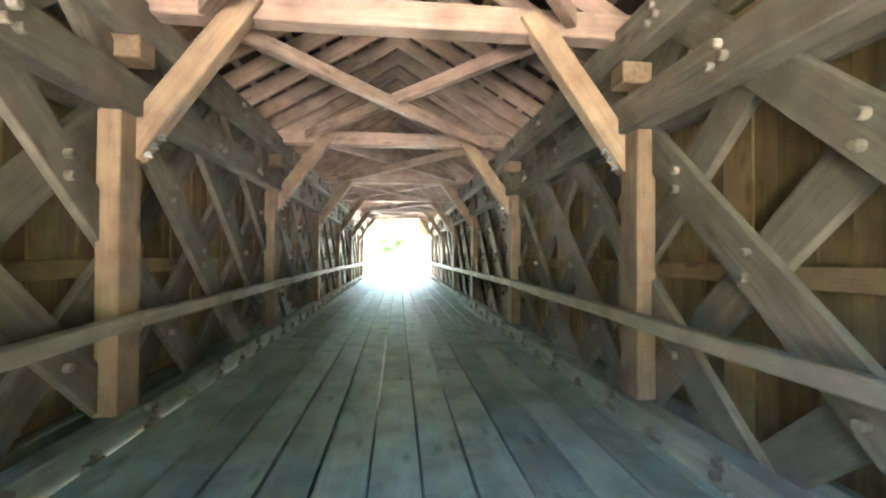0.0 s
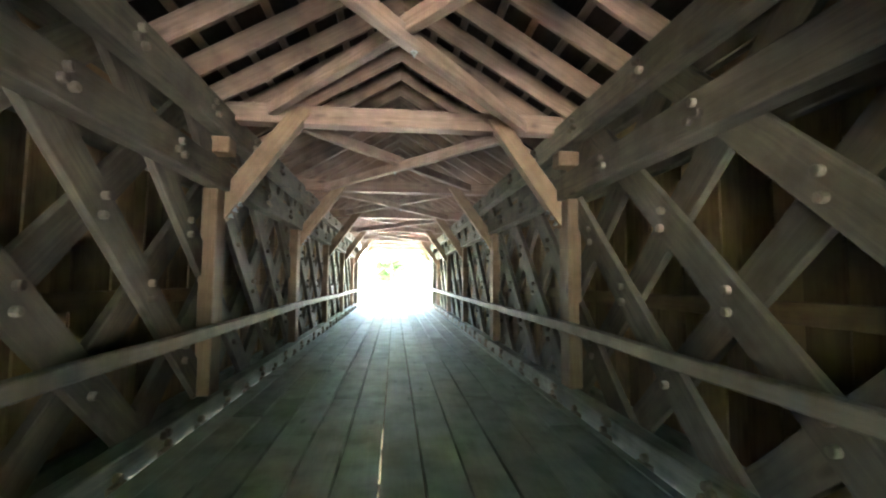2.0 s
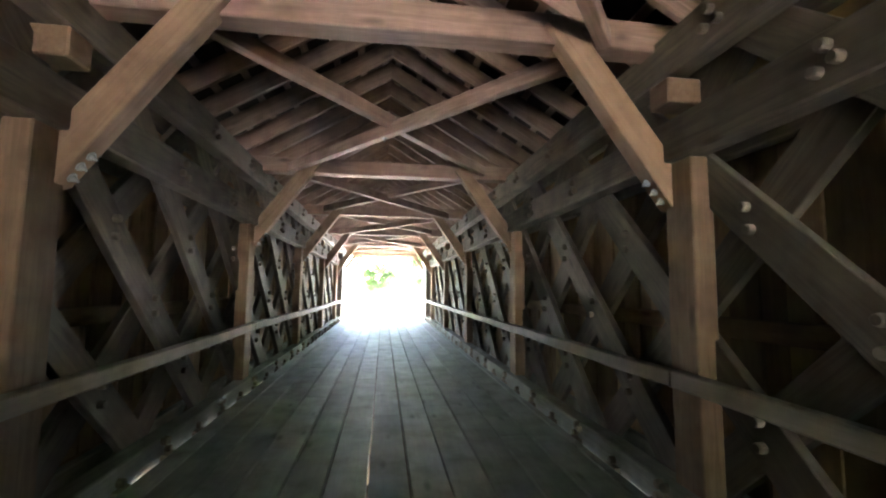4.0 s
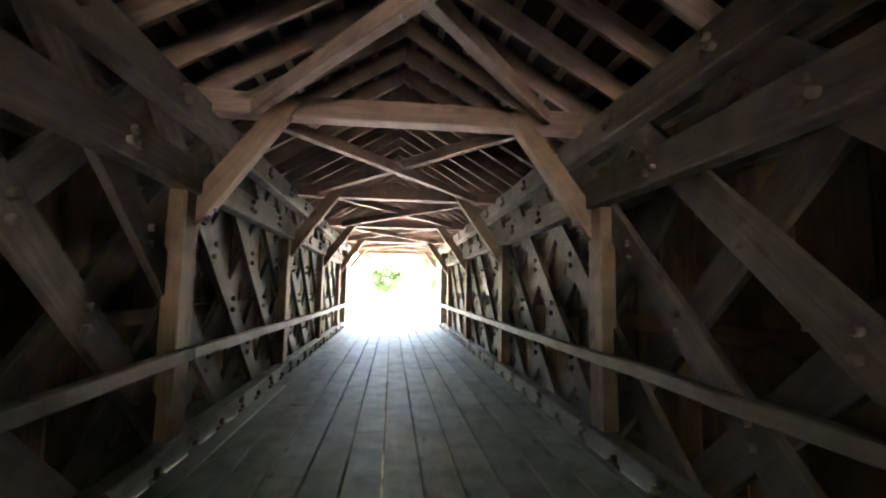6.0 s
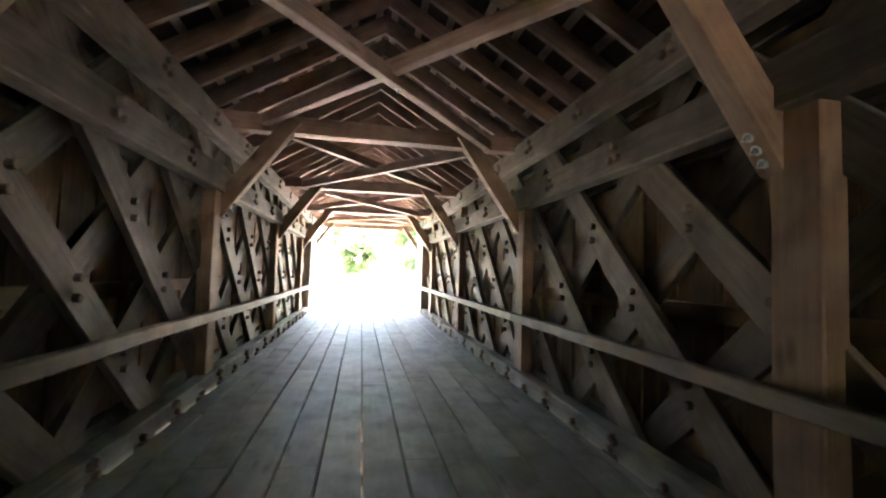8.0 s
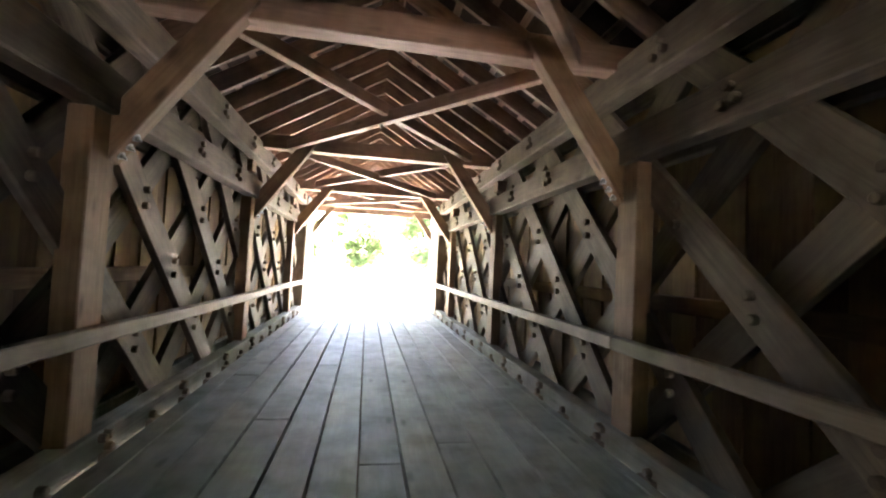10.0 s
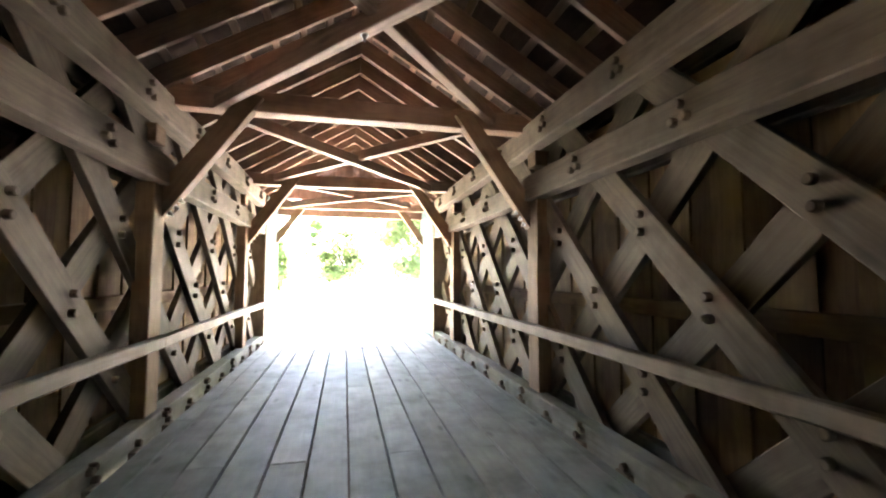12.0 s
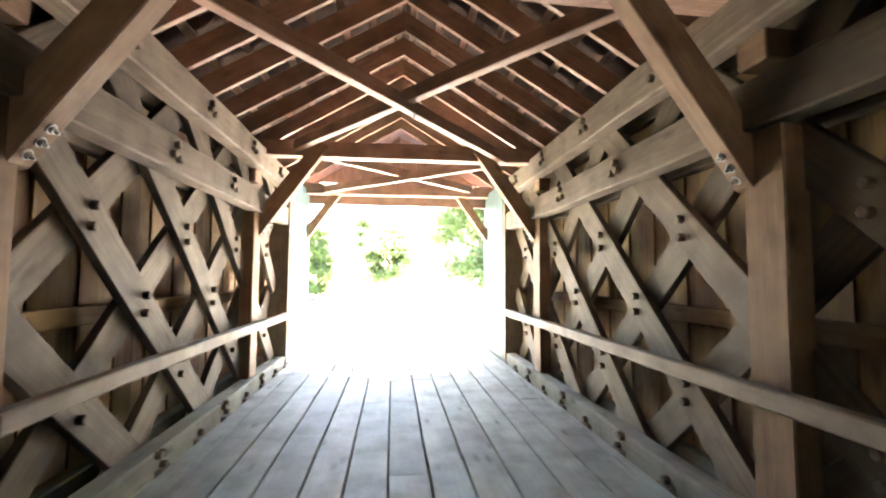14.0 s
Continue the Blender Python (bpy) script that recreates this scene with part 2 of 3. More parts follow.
road("road", E1 + 0.22, 62.0, "pale sunlit gravel road leaving the bridge", True)
# Unseen road, widened so sunlit gravel bounces light up to the roof.
road("road_behind", E0 - 0.22, -45.0, "pale gravel road leading to the bridge, widened to bounce light", bounce_width=1.2)

for name, ya, yb in (("abutment", E0 - 0.25, -0.6), ("abutment", 24.6, E1 + 0.25)):
    bm = bmesh.new()
    bmesh.ops.create_cube(bm, size=1, matrix=Matrix.Translation((0, (ya + yb) / 2, -2.2)) @ Matrix.Diagonal((5.4, yb - ya, 3.6, 1)))
    bmesh.ops.bevel(bm, geom=list(bm.edges), offset=0.06, segments=2, affect="EDGES")
    tagged(new(name, finish(bm, name, STONE)), "grey stone abutment carrying the end of the bridge", "abutment", kind="structure")

# ---- floor beams and deck ----
beam_me = box_mesh("floor_beam", 4.9, 0.16, 0.30, OLD, 0.01, 6, 0.01)
for i in range(45):
    y = 0.6667 * (i - 4) - 0.03
    if y > E1 - 0.1:
        break
    b = new("floor_beam", beam_me)
    b.matrix_basis = pose(0, y, -0.246, 0, 0, 0)
    tagged(b, "grey timber floor beam under the deck planks", "beam", group="floor beams under the deck")

SEAMS = [-1.905, -1.71, -1.395, -1.09, -0.765, -0.457, -0.137, 0.185, 0.497, 0.815, 1.155, 1.485, 1.81, 1.905]
GAPS = [0.0, 0.008, 0.016, 0.019, 0.020, 0.019, 0.014, 0.020, 0.016, 0.021, 0.019, 0.018, 0.011, 0.0]
JOINTS = [4.0, 2.1, 2.72, 5.9, 2.68, 1.6, 4.95, 2.70, 5.3, 2.66, 4.1, 1.55, 3.2]
floor = hold("floor", (0, MID, 0))
tagged(floor, "worn grey timber deck of long planks", "floor", kind="structure")
rng = random.Random(4)
pack_me = box_mesh("packing_block", 0.5, 0.2, 0.2, OLD, 0.008)
for y in (7.63, 12.3):
    pk = new("packing_block", pack_me)
    pk.matrix_basis = pose(-0.137, y, -0.18, 0, 0, 90)
    tagged(pk, "grey timber packing block under a deck seam", "block", group="packing blocks under the deck")
for i in range(len(SEAMS) - 1):
    xa, xb = SEAMS[i] + GAPS[i] / 2, SEAMS[i + 1] - GAPS[i + 1] / 2
    cutsy = [E0] + [JOINTS[i] + 5.35 * k for k in range(-1, 6) if E0 + 0.5 < JOINTS[i] + 5.35 * k < E1 - 0.5] + [E1]
    for ya, yb in zip(cutsy, cutsy[1:]):
        me = box_mesh("plank", yb - ya - 0.006, xb - xa, 0.07, DECK, 0.005, 8, 0.004, i + ya)
        lift = rng.uniform(-0.004, 0.003)
        piece("plank", me, floor, Matrix.Translation(((xa + xb) / 2, (ya + yb) / 2 - MID, -0.037 + lift)) @ pose(0, 0, 0, 0, 0, 90) @ pose(0, 0, 0, rng.uniform(-0.4, 0.4), 0, 0))


# Added strips under the seams block light from below; dark to deepen the shade.
for i, x in enumerate(SEAMS):
    if abs(x) < 1.85:
        # one seam is open to the stream along the middle of the bridge
        for ya, yb in ([(E0 + 0.05, E1 - 0.05)] if i != 6 else [(E0 + 0.05, 4.3), (15.2, E1 - 0.05)]):
            me = box_mesh("joint_batten", yb - ya, 0.09, 0.018, SHADE, 0.002)
            piece("joint_batten", me, floor, Matrix.Translation((x, (ya + yb) / 2 - MID, -0.0865)) @ pose(0, 0, 0, 0, 0, 90))
edge_me = box_mesh("edge_block", 0.16, 0.058, 0.1, OLD, 0.006)
for i in range(45):
    y = 0.6667 * (i - 4) - 0.03 + rng.uniform(-0.02, 0.02)
    if E0 + 0.2 < y < E1 - 1.8:
        for side in (-1, 1):
            piece("edge_block", edge_me, floor, Matrix.Translation((side * 1.932, y - MID, -0.045)) @ pose(0, 0, 0, 0, 0, 90))


# ---- lattice trusses ----
def truss(side):
    t = hold("lattice_truss", (side * LAT_X, MID, 0))
    tagged(t, "weathered grey timber lattice truss pegged with round treenails", "truss", group="lattice trusses of the bridge")
    r = random.Random(11 + side)

    def loc(x, y, z):
        return Vector((side * (x - LAT_X), y - MID, z))

    def bolts(owner, inv, spots, face_x):
        for y, z in spots:
            spot = loc(face_x, y, z)
            m = Matrix.Translation(spot) @ pose(0, 0, 0, 0, -90 * side, 0) @ pose(0, 0, 0, 0, 0, r.uniform(0, 60))
            piece("trunnel", BOLT, owner, inv @ m)

    # chords: two leaves on the inner side, one on the outer
    for k, (za, zb) in enumerate((BOTTOM, LOWER, UPPER)):
        for xa, xb, inner in ((CHORD_X, LAT_X - 0.002, True), (LAT_X + 0.158, LAT_X + 0.25, False)):
            length = Y1 - Y0 - 0.34
            me = box_mesh("chord", length, xb - xa, zb - za, OLD if k else CURB, 0.012, 60, 0.012, k + side * 3.1)
            m = Matrix.Translation(loc((xa + xb) / 2, MID, (za + zb) / 2)) @ pose(0, 0, 0, 0, 0, 90)
            ch = piece("chord", me, t, m)
            if inner:
                inv = m.inverted()
                n = (0, 4, 5)[k]
                spots = []
                for j in range(-2, 22):
                    y = PITCH * (j + (0.5 if n % 2 else 0))
                    if Y0 + 0.2 < y < Y1 - 0.2:
                        z = LEVEL[n] + (0 if k else 0.04)
                        trio = ((0.0, 0.062), (-0.052, -0.03), (0.052, -0.045)) if k else ((0.0, 0.05), (-0.055, 0.035), (0.02, -0.045))
                        spots += [(y + a + r.uniform(-.01, .01), z + b + r.uniform(-.01, .01)) for a, b in trio]
                if k == 0:
                    spots += [(PITCH * (j + 0.5) + r.uniform(-.03, .03), 0.03) for j in range(-1, 19)]
                bolts(ch, inv, spots, xa)
    # unseen board added at the lattice foot to keep out light from below
    foot_me = box_mesh("sill_board", Y1 - Y0 - 0.4, 0.15, 0.03, OLD, 0.004)
    piece("sill_board", foot_me, t, Matrix.Translation(loc(LAT_X + 0.078, MID, -0.285)) @ pose(0, 0, 0, 0, 0, 90))
    # lattice planks: inner layer leans one way, outer layer the other
    zb, zt = -0.26, 3.36
    for layer in (0, 1):
        x = LAT_X + 0.038 + 0.08 * layer
        lean = (1 if side > 0 else -1) * (1 if layer == 0 else -1)
        for j in range(-3, 26):
            yc = PITCH * j
            ya, yb = yc + lean * (zb - LEVEL[2]) / SLOPE, yc + lean * (zt - LEVEL[2]) / SLOPE
            a, b = (ya, zb), (yb, zt)
            # clip to the truss ends
            def clip(p, q):
                for lim, sign in ((Y0 + 0.18, 1), (Y1 - 0.18, -1)):
                    if (p[0] - lim) * sign < 0:
                        f = (lim - q[0]) / (p[0] - q[0])
                        p = (lim, q[1] + (p[1] - q[1]) * f)
                return p
            if max(ya, yb) < Y0 + 0.5 or min(ya, yb) > Y1 - 0.5:
                continue
            a2, b2 = clip(a, b), clip(b, a)
            length = math.hypot(b2[0] - a2[0], b2[1] - a2[1])
            if length < 0.5:
                continue
            me = box_mesh("lattice_plank", length, 0.074, 0.285 + r.uniform(-.012, .012), OLD, 0.006, 6, 0.008, j + 40 * layer)
            m = along(loc(x, *a2), loc(x, *b2), (0, 0, 1))
            pl = piece("lattice_plank", me, t, m)
            if layer == 0:
                inv = m.inverted()
                spots = []
                for n in (1, 2, 3):
                    y = yc + lean * (LEVEL[n] - LEVEL[2]) / SLOPE
                    if Y0 + 0.3 < y < Y1 - 0.3:
                        spots += [(y + r.uniform(-.015, .015), LEVEL[n] + 0.072), (y + r.uniform(-.015, .015), LEVEL[n] - 0.072)]
                bolts(pl, inv, spots, LAT_X)
    return t


truss(-1)
truss(1)

# ---- posts, blocks, ties, knees ----
post_me = box_mesh("post", LOWER[0] - BOTTOM[1], 0.28, 0.165, NEW, 0.01, 5, 0.006)
block_me = box_mesh("block", 0.22, 0.27, 0.19, NEW, 0.01)
tie_me = box_mesh("tie_beam", 4.5, 0.20, 0.235, ROOFWOOD, 0.012, 10, 0.016, 3)
rng = random.Random(8)
KNEE_FOOT, KNEE_HEAD = (2.02, 2.10), (1.19, 3.30)


def knee_mesh():
    """A knee brace in the x-z plane, for the right side, with a plumb foot and a level head."""
    fx, fz = KNEE_FOOT
    hx, hz = KNEE_HEAD
    dx, dz = hx - fx, hz - fz
    ln = math.hypot(dx, dz)
    nx, nz = dz / ln * 0.175, -dx / ln * 0.175       # towards the upper outer side
    prof = [(fx, fz), (fx + 0.05, fz - 0.015), (fx + 0.05, fz + 0.33), (hx + nx + 0.02, hz + nz + 0.0), (hx + nx * 0.9 - 0.09, hz + 0.20), (hx - 0.11, hz + 0.14)]
    bm = bmesh.new()
    a = [bm.verts.new((x, -0.075, z)) for x, z in prof]
    b = [bm.verts.new((x, 0.075, z)) for x, z in prof]
    bm.faces.new(a)
    bm.faces.new(b[::-1])
    n = len(prof)
    for i in range(n):
        bm.faces.new((a[i], b[i], b[(i + 1) % n], a[(i + 1) % n]))
    bmesh.ops.recalc_face_normals(bm, faces=bm.faces)
    bmesh.ops.bevel(bm, geom=list(bm.edges), offset=0.008, segments=1, affect="EDGES")
    # own x axis along the brace, for the grain
    turn = Matrix.Rotation(math.atan2(dz, dx), 4, "Y")
    mid = Vector((fx, 0, fz))
    bmesh.ops.transform(bm, matrix=turn @ Matrix.Translation(-mid), verts=bm.verts)
    return finish(bm, "knee_brace", NEW), Matrix.Translation(mid) @ turn.inverted()


knee_me, knee_at = knee_mesh()
tie_label = "reddish brown sawn tie beam spanning the trusses"
for y in BENTS + [-1.78, 26.8]:
    end = y in (-1.78, 26.8)
    tie = new("tie_beam", tie_me)
    tie.matrix_basis = pose(0, y, 3.305 + 0.1175 - (0.03 if end else 0), 0, rng.uniform(-0.2, 0.2), rng.uniform(-0.3, 0.3))
    tagged(tie, tie_label, "beam", group="tie beams across the bridge")
    for side in (-1, 1):
        flip = Matrix.Identity(4) if side > 0 else Matrix.Rotation(math.pi, 4, "Z")
        k = hold("knee_brace", (0, y, 0))
        k.matrix_basis = Matrix.Translation((0, y + (-0.08 if not end else 0.05), 0)) @ flip
        tagged(k, "brown diagonal knee brace bolted to its post", "brace", group="knee braces under the tie beams")
        if end:
            shrink = Matrix.Translation((0.33, 0, 0.7)) @ Matrix.Diagonal((0.78, 0.7, 0.78, 1))
        else:
            shrink = Matrix.Identity(4)
        body = piece("brace", knee_me, k, shrink @ knee_at)
        if not end:
            fx, fz = KNEE_FOOT
            hx, hz = KNEE_HEAD
            d = Vector((hx - fx, 0, hz - fz)).normalized()
            nrm = Vector((-d.z, 0, d.x))
            for s in (0.07, 0.155, 0.24):
                p = Vector((fx, rng.uniform(-.01, .01), fz)) + d * s + nrm * 0.001
                q = nrm.to_track_quat("Z", "Y").to_matrix().to_4x4()
                piece("bolt", NUT, k, Matrix.Translation(p) @ q)
            p = new("post", post_me)
            p.matrix_basis = Matrix.Translation((side * 2.105, y - 0.21, (BOTTOM[1] + LOWER[0]) / 2)) @ pose(0, 0, 0, 0, 90, 0)
            tagged(p, "upright brown timber post standing on the bottom chord", "post", group="posts along the trusses")
            if y in (12, 16):
                continue
            bl = new("timber_block", block_me)
            bl.matrix_basis = Matrix.Translation((side * (2.10 if y < 10 else 2.2), y - 0.12, UPPER[0] - 0.0975)) @ pose(0, 0, 0, 0, 0, 90)
            tagged(bl, "short brown timber block between the upper chords", "block", group="blocks between the chords")

# ---- crossed braces between the ties ----
for ya, yb in zip([-1.78] + BENTS, BENTS + [26.8]):
    ln = yb - ya
    for s in (1, -1):
        drop = 0.085 if (s > 0) == (round(ya / 4) % 2 == 1) else 0.0
        a = (-1.55 * s, ya + 0.10, 3.43 - drop + 0.02)
        b = (1.55 * s, yb - 0.10, 3.43 - drop + 0.02)
        me = box_mesh("cross_brace", (Vector(b) - Vector(a)).length, 0.10, 0.15, ROOFWOOD, 0.008, 5, 0.012, ya + s)
        c = new("cross_brace", me)
        c.matrix_basis = along(a, b)
        if drop:
            piece("bolt", NUT, c, Matrix.Translation((0.12, 0, -0.074)) @ pose(0, 0, 0, 180, 0, 0))
        tagged(c, "reddish brown diagonal brace crossing between tie beams", "brace", group="crossed braces overhead")

# ---- roof ----
EAVE_X, EAVE_Z, RISE = 2.45, 3.20, 0.60
RIDGE_Z = EAVE_Z + EAVE_X * RISE
ANG = math.atan(RISE)


def rafter_mesh():
    bm = bmesh.new()
    d = 0.225 / math.cos(ANG)
    prof = [(0.0, RIDGE_Z), (EAVE_X, EAVE_Z), (EAVE_X, EAVE_Z + d), (0.0, RIDGE_Z + d)]
    a = [bm.verts.new((x, -0.028, z)) for x, z in prof]
    b = [bm.verts.new((x, 0.028, z)) for x, z in prof]
    bm.faces.new(a)
    bm.faces.new(b[::-1])
    for i in range(4):
        bm.faces.new((a[i], b[i], b[(i + 1) % 4], a[(i + 1) % 4]))
    bmesh.ops.recalc_face_normals(bm, faces=bm.faces)
    bmesh.ops.bevel(bm, geom=list(bm.edges), offset=0.005, segments=1, affect="EDGES")
    turn = Matrix.Rotation(-ANG, 4, "Y")
    mid = Vector((EAVE_X / 2, 0, (EAVE_Z + RIDGE_Z) / 2))
    bmesh.ops.transform(bm, matrix=turn @ Matrix.Translation(-mid), verts=bm.verts)
    return finish(bm, "rafter", ROOFWOOD), Matrix.Translation(mid) @ turn.inverted()


raf_me, raf_at = rafter_mesh()
rafter_ys = [21.04 + 0.605 * n for n in range(-40, 11)]
for y in rafter_ys:
    if not (E0 < y < E1):
        continue
    pr = hold("rafter_pair", (0, y, 0))
    tagged(pr, "pair of reddish brown rafters meeting at the ridge", "rafter", group="rafters under the roof")
    for side in (1, -1):
        flip = Matrix.Identity(4) if side > 0 else Matrix.Rotation(math.pi, 4, "Z")
        piece("rafter", raf_me, pr, Matrix.Translation((0, rng.uniform(-.02, .02), rng.uniform(-.006, .006))) @ flip @ raf_at)

roof = hold("roof", (0, MID, 0))
tagged(roof, "dark gabled roof with purlin boards over the rafters", "roof", kind="structure")
lift = 0.225 / math.cos(ANG)
length = E1 - E0 + 0.7
for side in (1, -1):
    slope_len = EAVE_X / math.cos(ANG) + 0.35
    for k in range(8):
        s = 0.12 + k * 0.37
        x = s * math.cos(ANG)
        z = RIDGE_Z + lift - s * math.sin(ANG)
        me = box_mesh("purlin", length, 0.085, 0.05, ROOFWOOD, 0.004, 20, 0.006, k + 20 * side)
        m = Matrix.Translation((side * x, 0, z + 0.029)) @ pose(0, 0, 0, 0, math.degrees(ANG) * side, 0) @ pose(0, 0, 0, 0, 0, 90)
        piece("purlin", me, roof, m)
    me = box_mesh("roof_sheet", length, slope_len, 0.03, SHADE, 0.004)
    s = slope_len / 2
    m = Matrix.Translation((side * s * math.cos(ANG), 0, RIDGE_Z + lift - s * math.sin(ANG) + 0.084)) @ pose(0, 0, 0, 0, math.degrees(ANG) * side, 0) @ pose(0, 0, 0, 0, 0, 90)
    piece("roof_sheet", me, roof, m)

# ---- handrails ----
for side in (-1, 1):
    h = hold("handrail", (side * 1.96, MID, 0.0))
    tagged(h, "long weathered grey handrail of end-butted timbers on the posts", "handrail", group="handrails along the deck")
    edges = [Y0 + 0.2, 3.78, 11.78, 19.78, Y1 - 0.2] if side < 0 else [Y0 + 0.2, 7.8, 15.8, Y1 - 0.2]
    heights = [0.765, 0.84, 0.90, 0.852, 0.848] if side < 0 else [0.765, 0.89, 0.888, 0.897]
    for a, b, za, zb in zip(edges, edges[1:], heights, heights[1:]):
        me = box_mesh("rail", math.hypot(b - a, zb - za) - 0.006, 0.095, 0.115, RAIL, 0.012, 14, 0.014, a + side)
        piece("rail", me, h, along((0, a - MID, za), (0, b - MID, zb)))

# ---- portals ----
for sgn, ytruss, yface in ((1, Y1, E1), (-1, Y0, E0)):
    p = hold("portal", (0, (ytruss + yface) / 2, 0))
    tagged(p, "pale painted timber portal closing the end of the bridge", "portal", kind="structure")
    half = abs(yface - ytruss) / 2
    for side in (-1, 1):
        n = 8 if sgn > 0 else 3
        w = 2 * half / n
        for i in range(n):
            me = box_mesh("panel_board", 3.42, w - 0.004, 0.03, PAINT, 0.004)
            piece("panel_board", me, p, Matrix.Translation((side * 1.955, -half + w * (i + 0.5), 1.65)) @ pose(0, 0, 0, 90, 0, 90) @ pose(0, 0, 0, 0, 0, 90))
        jamb = box_mesh("jamb", 3.3, 0.14, 0.34, OLD, 0.01, 4, 0.004)
        piece("jamb", jamb, p, Matrix.Translation((side * 2.115, -sgn * (half + 0.085), 1.62)) @ pose(0, 0, 0, 0, 90, 0))
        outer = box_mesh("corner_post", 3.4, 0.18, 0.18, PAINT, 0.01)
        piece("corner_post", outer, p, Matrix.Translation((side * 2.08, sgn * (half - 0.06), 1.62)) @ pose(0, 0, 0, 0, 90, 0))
    header = box_mesh("header", 4.4, 0.05, 0.28, ROOFWOOD, 0.006, 6, 0.006)
    piece("header", header, p, Matrix.Translation((0, sgn * (half - 0.06), 3.23)))
    # gable boards, each cut to the roof line
    n = 24
    for i in range(n):
        xa, xb = max(-2.46, -2.45 + 4.9 * i / n - 0.012), min(2.46, -2.45 + 4.9 * (i + 1) / n + 0.012)
        bm = bmesh.new()
        top = lambda x: RIDGE_Z + lift - abs(x) * RISE - 0.004
        prof = [(xa, 3.12), (xb, 3.12), (xb, top(xb)), (xa, top(xa))]
        va = [bm.verts.new((z - 3.5, x, -0.012)) for x, z in prof]
        vb = [bm.verts.new((z - 3.5, x, 0.012)) for x, z in prof]
        bm.faces.new(va)
        bm.faces.new(vb[::-1])
        for q in range(4):
            bm.faces.new((va[q], vb[q], vb[(q + 1) % 4], va[(q + 1) % 4]))
        bmesh.ops.recalc_face_normals(bm, faces=bm.faces)
        me = finish(bm, "gable_board", ROOFWOOD)
        m = Matrix(((0, 1, 0, 0), (0, 0, 1, sgn * half + (0.013 if i % 2 else -0.013)), (1, 0, 0, 3.5), (0, 0, 0, 1)))
        piece("gable_board", me, p, m)
    # outer ends beside the opening
    for side in (-1, 1):
        for i in range(3):
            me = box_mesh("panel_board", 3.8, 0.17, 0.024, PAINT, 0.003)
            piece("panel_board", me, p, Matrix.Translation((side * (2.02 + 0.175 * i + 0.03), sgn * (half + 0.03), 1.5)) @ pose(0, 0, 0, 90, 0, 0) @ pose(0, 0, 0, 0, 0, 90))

# ---- siding ----
board_mes = [box_mesh("siding_board", 4.06 + 0.004 * i, 0.262, 0.022, SIDING, 0.003, 2, 0.002, i) for i in range(5)]
girt_me = box_mesh("girt", Y1 - Y0 - 0.1, 0.075, 0.14, SIDING, 0.006, 20, 0.008)
rng = random.Random(21)
for side, wname in ((-1, "wall_left"), (1, "wall_right")):
    w = hold(wname, (side * 2.50, MID, 0))
    tagged(w, "brown vertical board siding outside the truss", "wall", kind="structure")
    for z in (1.24, 3.0, -0.2) + ((0.06,) if side < 0 else ()):
        piece("girt", girt_me, w, Matrix.Translation((-side * 0.065, 0, z)) @ pose(0, 0, 0, 0, 0, 90))
    n = int((E1 - E0) / 0.232)
    for i in range(n):
        y = E0 + 0.12 + 0.232 * i - MID
        m = Matrix.Translation((side * (0.0095 if i % 2 else -0.0095), y, 1.48)) @ pose(0, 0, 0.03, 0, 90, 0) @ pose(0, 0, 0, rng.choice((0, 180)), 0, rng.uniform(-0.15, 0.15))
        piece("siding_board", rng.choice(board_mes), w, m)


# ---- trees ----
def tree(x, y, tall, spread, seed, trunk_r, low, mat, label, leaves=2600):
    r = random.Random(seed)
    base_z = ground_z(x, y) - 0.1
    t = hold("tree", (x, y, base_z))
    tagged(t, label, "tree", group="trees beyond the bridge")
    bm = bmesh.new()

    def limb(a, b, ra, rb):
        m = (b - a).to_track_quat("Z", "Y").to_matrix().to_4x4()
        m.translation = (a + b) / 2
        bmesh.ops.create_cone(bm, cap_ends=True, segments=8, radius1=ra, radius2=rb, depth=(b - a).length, matrix=m)

    at, rad = Vector((0, 0, 0)), trunk_r
    tips = []
    n = 7
    for i in range(n):
        nx = at + Vector((r.uniform(-.12, .12), r.uniform(-.12, .12), tall * 0.9 / n))
        limb(at, nx, rad, rad * 0.84)
        if nx.z > low:
            for _ in range(3):
                an = r.uniform(0, 2 * math.pi)
                reach = spread * r.uniform(0.5, 1.0) * (1.1 - 0.6 * nx.z / tall)
                tip = nx + Vector((math.cos(an) * reach, math.sin(an) * reach, r.uniform(0.0, 0.5) * reach))
                limb(nx, tip, rad * 0.35, 0.02)
                tips += [nx.lerp(tip, 0.55), tip, nx.lerp(tip, 0.8)]
        at, rad = nx, rad * 0.84
    tips.append(at)
    part("trunk", bm, BARK, t)
    verts, faces = [], []
    for _ in range(leaves):
        c = r.choice(tips) + Vector((r.gauss(0, 1), r.gauss(0, 1), r.gauss(0, 0.7))) * spread * 0.2
        s = r.uniform(0.08, 0.19)
        q = Euler((r.uniform(-1, 1), r.uniform(-1, 1), r.uniform(0, 6.3))).to_matrix()
        k = len(verts)
        for px, py, pz in ((-1, 0, 0), (0, -.5, .12), (1, 0, -.1), (0, .5, .12)):
            verts.append(c + q @ Vector((px * s, py * s, pz * s)))
        faces.append((k, k + 1, k + 2, k + 3))
    me = bpy.data.meshes.new("crown")
    me.from_pydata([tuple(v) for v in verts], [], faces)
    me.materials.append(mat)
    under(new("crown", me), t)


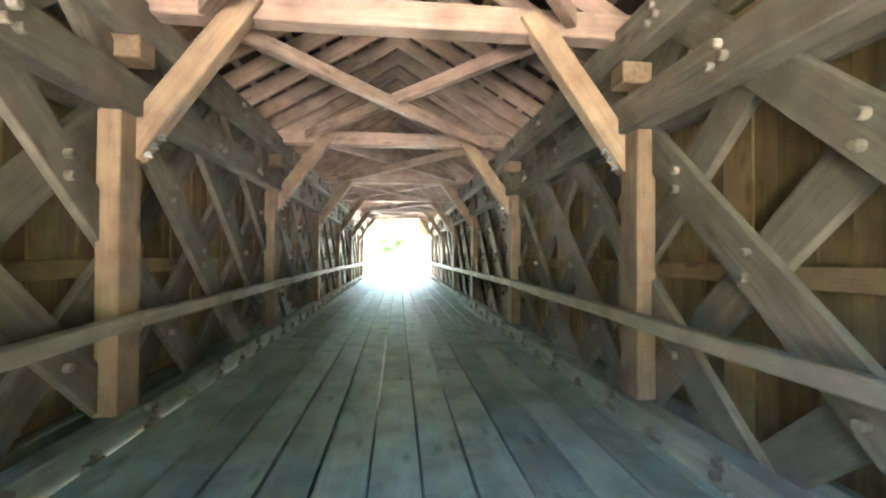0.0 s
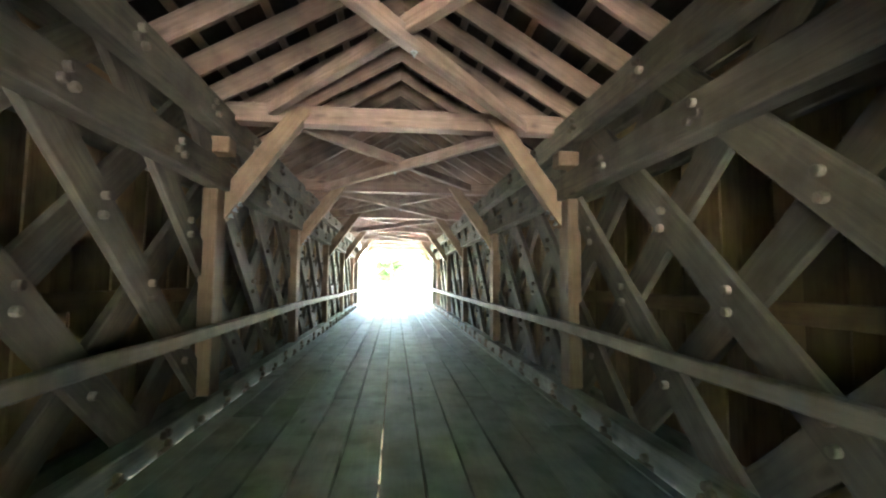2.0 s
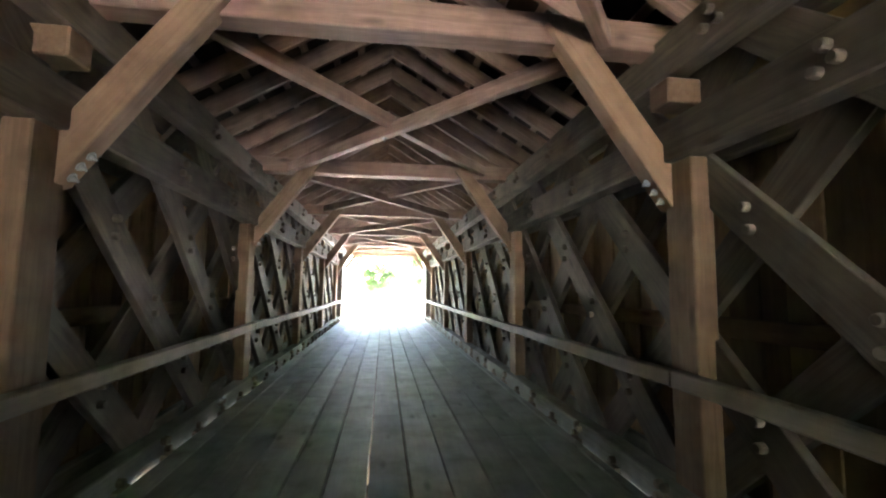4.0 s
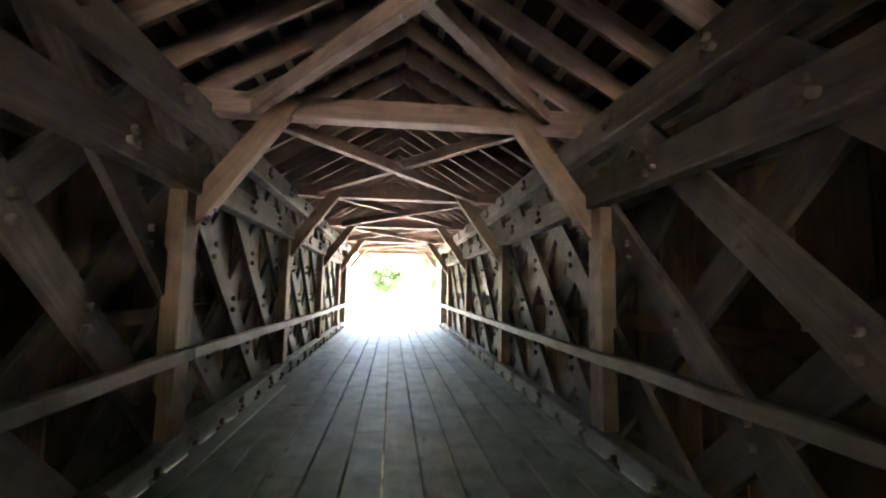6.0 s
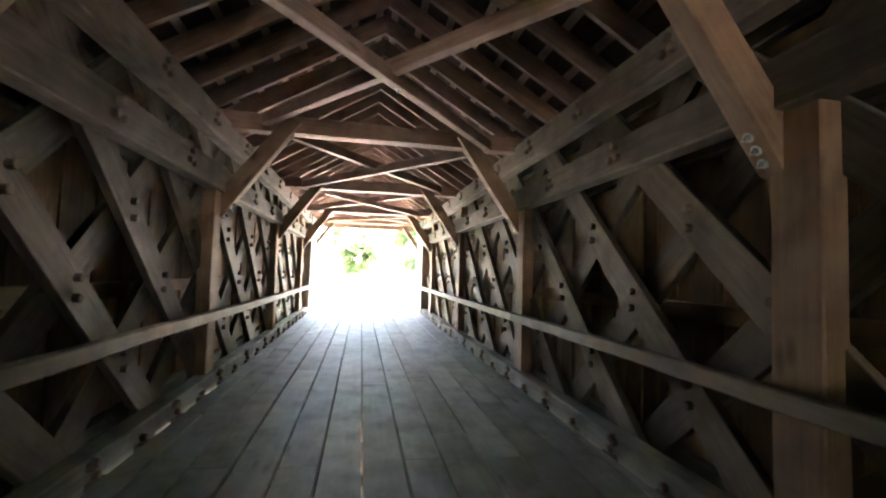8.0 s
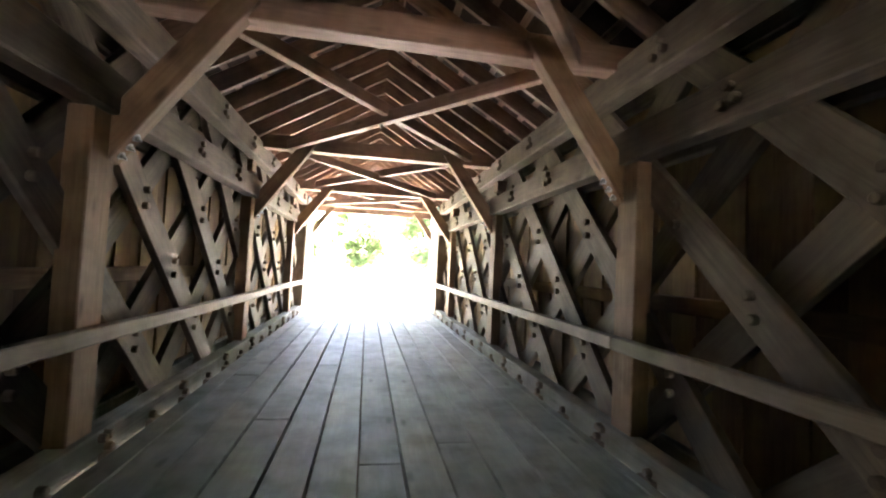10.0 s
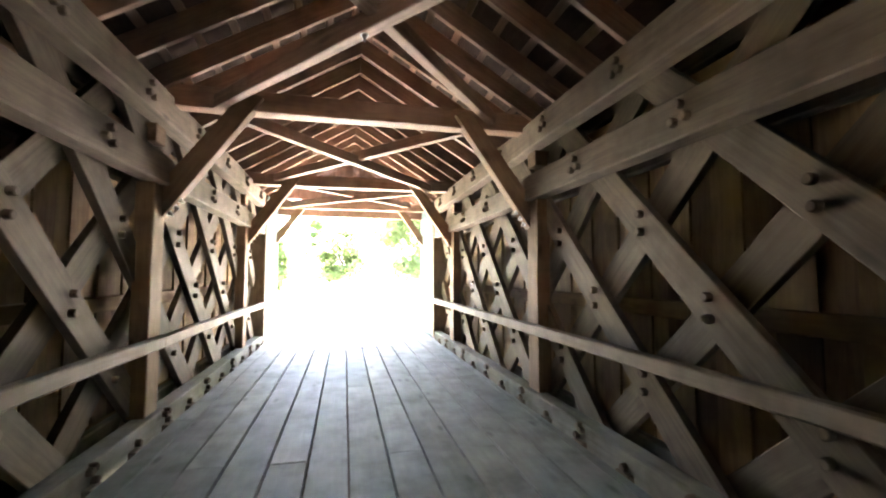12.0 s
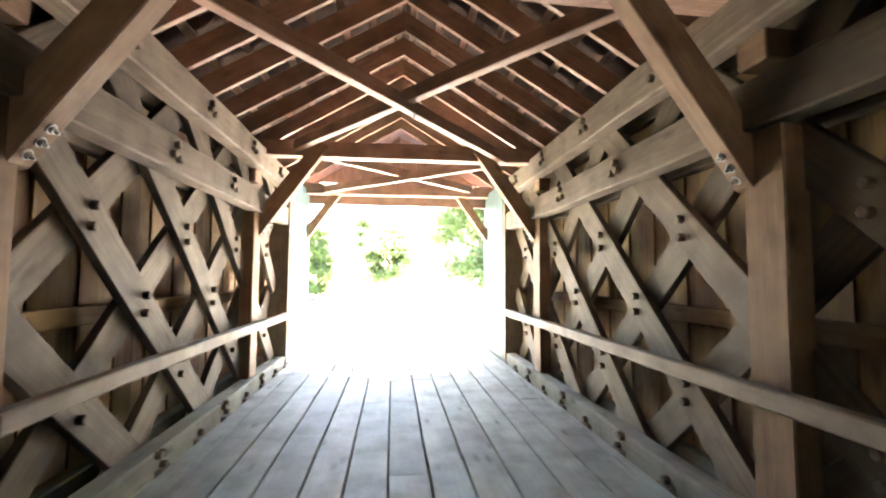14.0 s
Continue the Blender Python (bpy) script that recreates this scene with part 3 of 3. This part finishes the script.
PALE = "leafy green tree with a pale trunk beside the road"
tree(-0.4, 47.0, 5.0, 1.9, 2, 0.2, 0.7, LEAF, PALE, 8500)
tree(4.3, 38.5, 8.0, 3.4, 3, 0.2, 1.9, LEAF, PALE, 27000)
tree(-2.6, 54.0, 6.4, 1.2, 1, 0.16, 3.0, LEAF, PALE, 4000)
tree(-4.7, 46.0, 4.8, 1.3, 4, 0.15, 0.5, LEAF, PALE, 7500)
tree(-11.0, 50.0, 11.0, 3.2, 6, 0.26, 0.8, LEAF, PALE, 9000)
tree(13.0, 46.0, 13.0, 4.0, 5, 0.28, 1.2, LEAF_DARK, PALE, 9000)
tree(9.5, 60.0, 10.0, 2.8, 7, 0.22, 1.0, LEAF, PALE, 9000)
# Trees added beside the portals to cut the side light on the trusses.
SIDE_SCREEN = "dense green tree added beside the portal to screen side light"
for k, (x, y, tall, spread) in enumerate(((-6.6, 30.0, 10, 2.6), (-8.5, 34.5, 12, 3.2), (-7.4, 39.5, 12, 2.8))):
    tree(x, y, tall, spread, 50 + k, 0.22, 0.4, LEAF_DARK, SIDE_SCREEN, 11000)
for k, (x, y, tall, spread) in enumerate(((6.4, -8.6, 11, 3.0), (7.6, -13.0, 12, 3.4))):
    tree(x, y, tall, spread, 60 + k, 0.22, 0.3, LEAF_DEEP, SIDE_SCREEN, 14000)
# Unseen trees, placed to keep low sky off the floor and lower walls.
SKY_SCREEN = "unseen green tree added behind the entrance to block the sky"
for k, (x, y, tall, spread) in enumerate(((-6.8, -8.5, 5.5, 2.3), (-9.5, -14.0, 7.0, 3.0), (-4.2, -17.5, 7.5, 3.2), (4.4, -17.0, 8, 3.2), (-3.0, -22.0, 12, 3.8), (3.2, -22.0, 13, 3.8), (0.2, -24.0, 13, 4.2), (10.0, -20.0, 13, 4.0), (-1.8, -31.0, 14, 4.5), (2.5, -30.0, 14, 4.5), (-6.5, -27.0, 13, 4.2), (6.5, -27.0, 13, 4.2))):
    tree(x, y, tall, spread, 20 + k, 0.24, 0.2, LEAF_DEEP, SKY_SCREEN, 16000)
# Unseen back row, added to stop horizon light leaking between the trees.
HORIZON_SCREEN = "unseen dense tree added behind the entrance to close the horizon"
for k in range(9):
    tree(-20 + 5 * k, -36.0 - 3 * (k % 2), 13, 4.6, 80 + k, 0.25, 0.0, LEAF_DEEP, HORIZON_SCREEN, 16000)
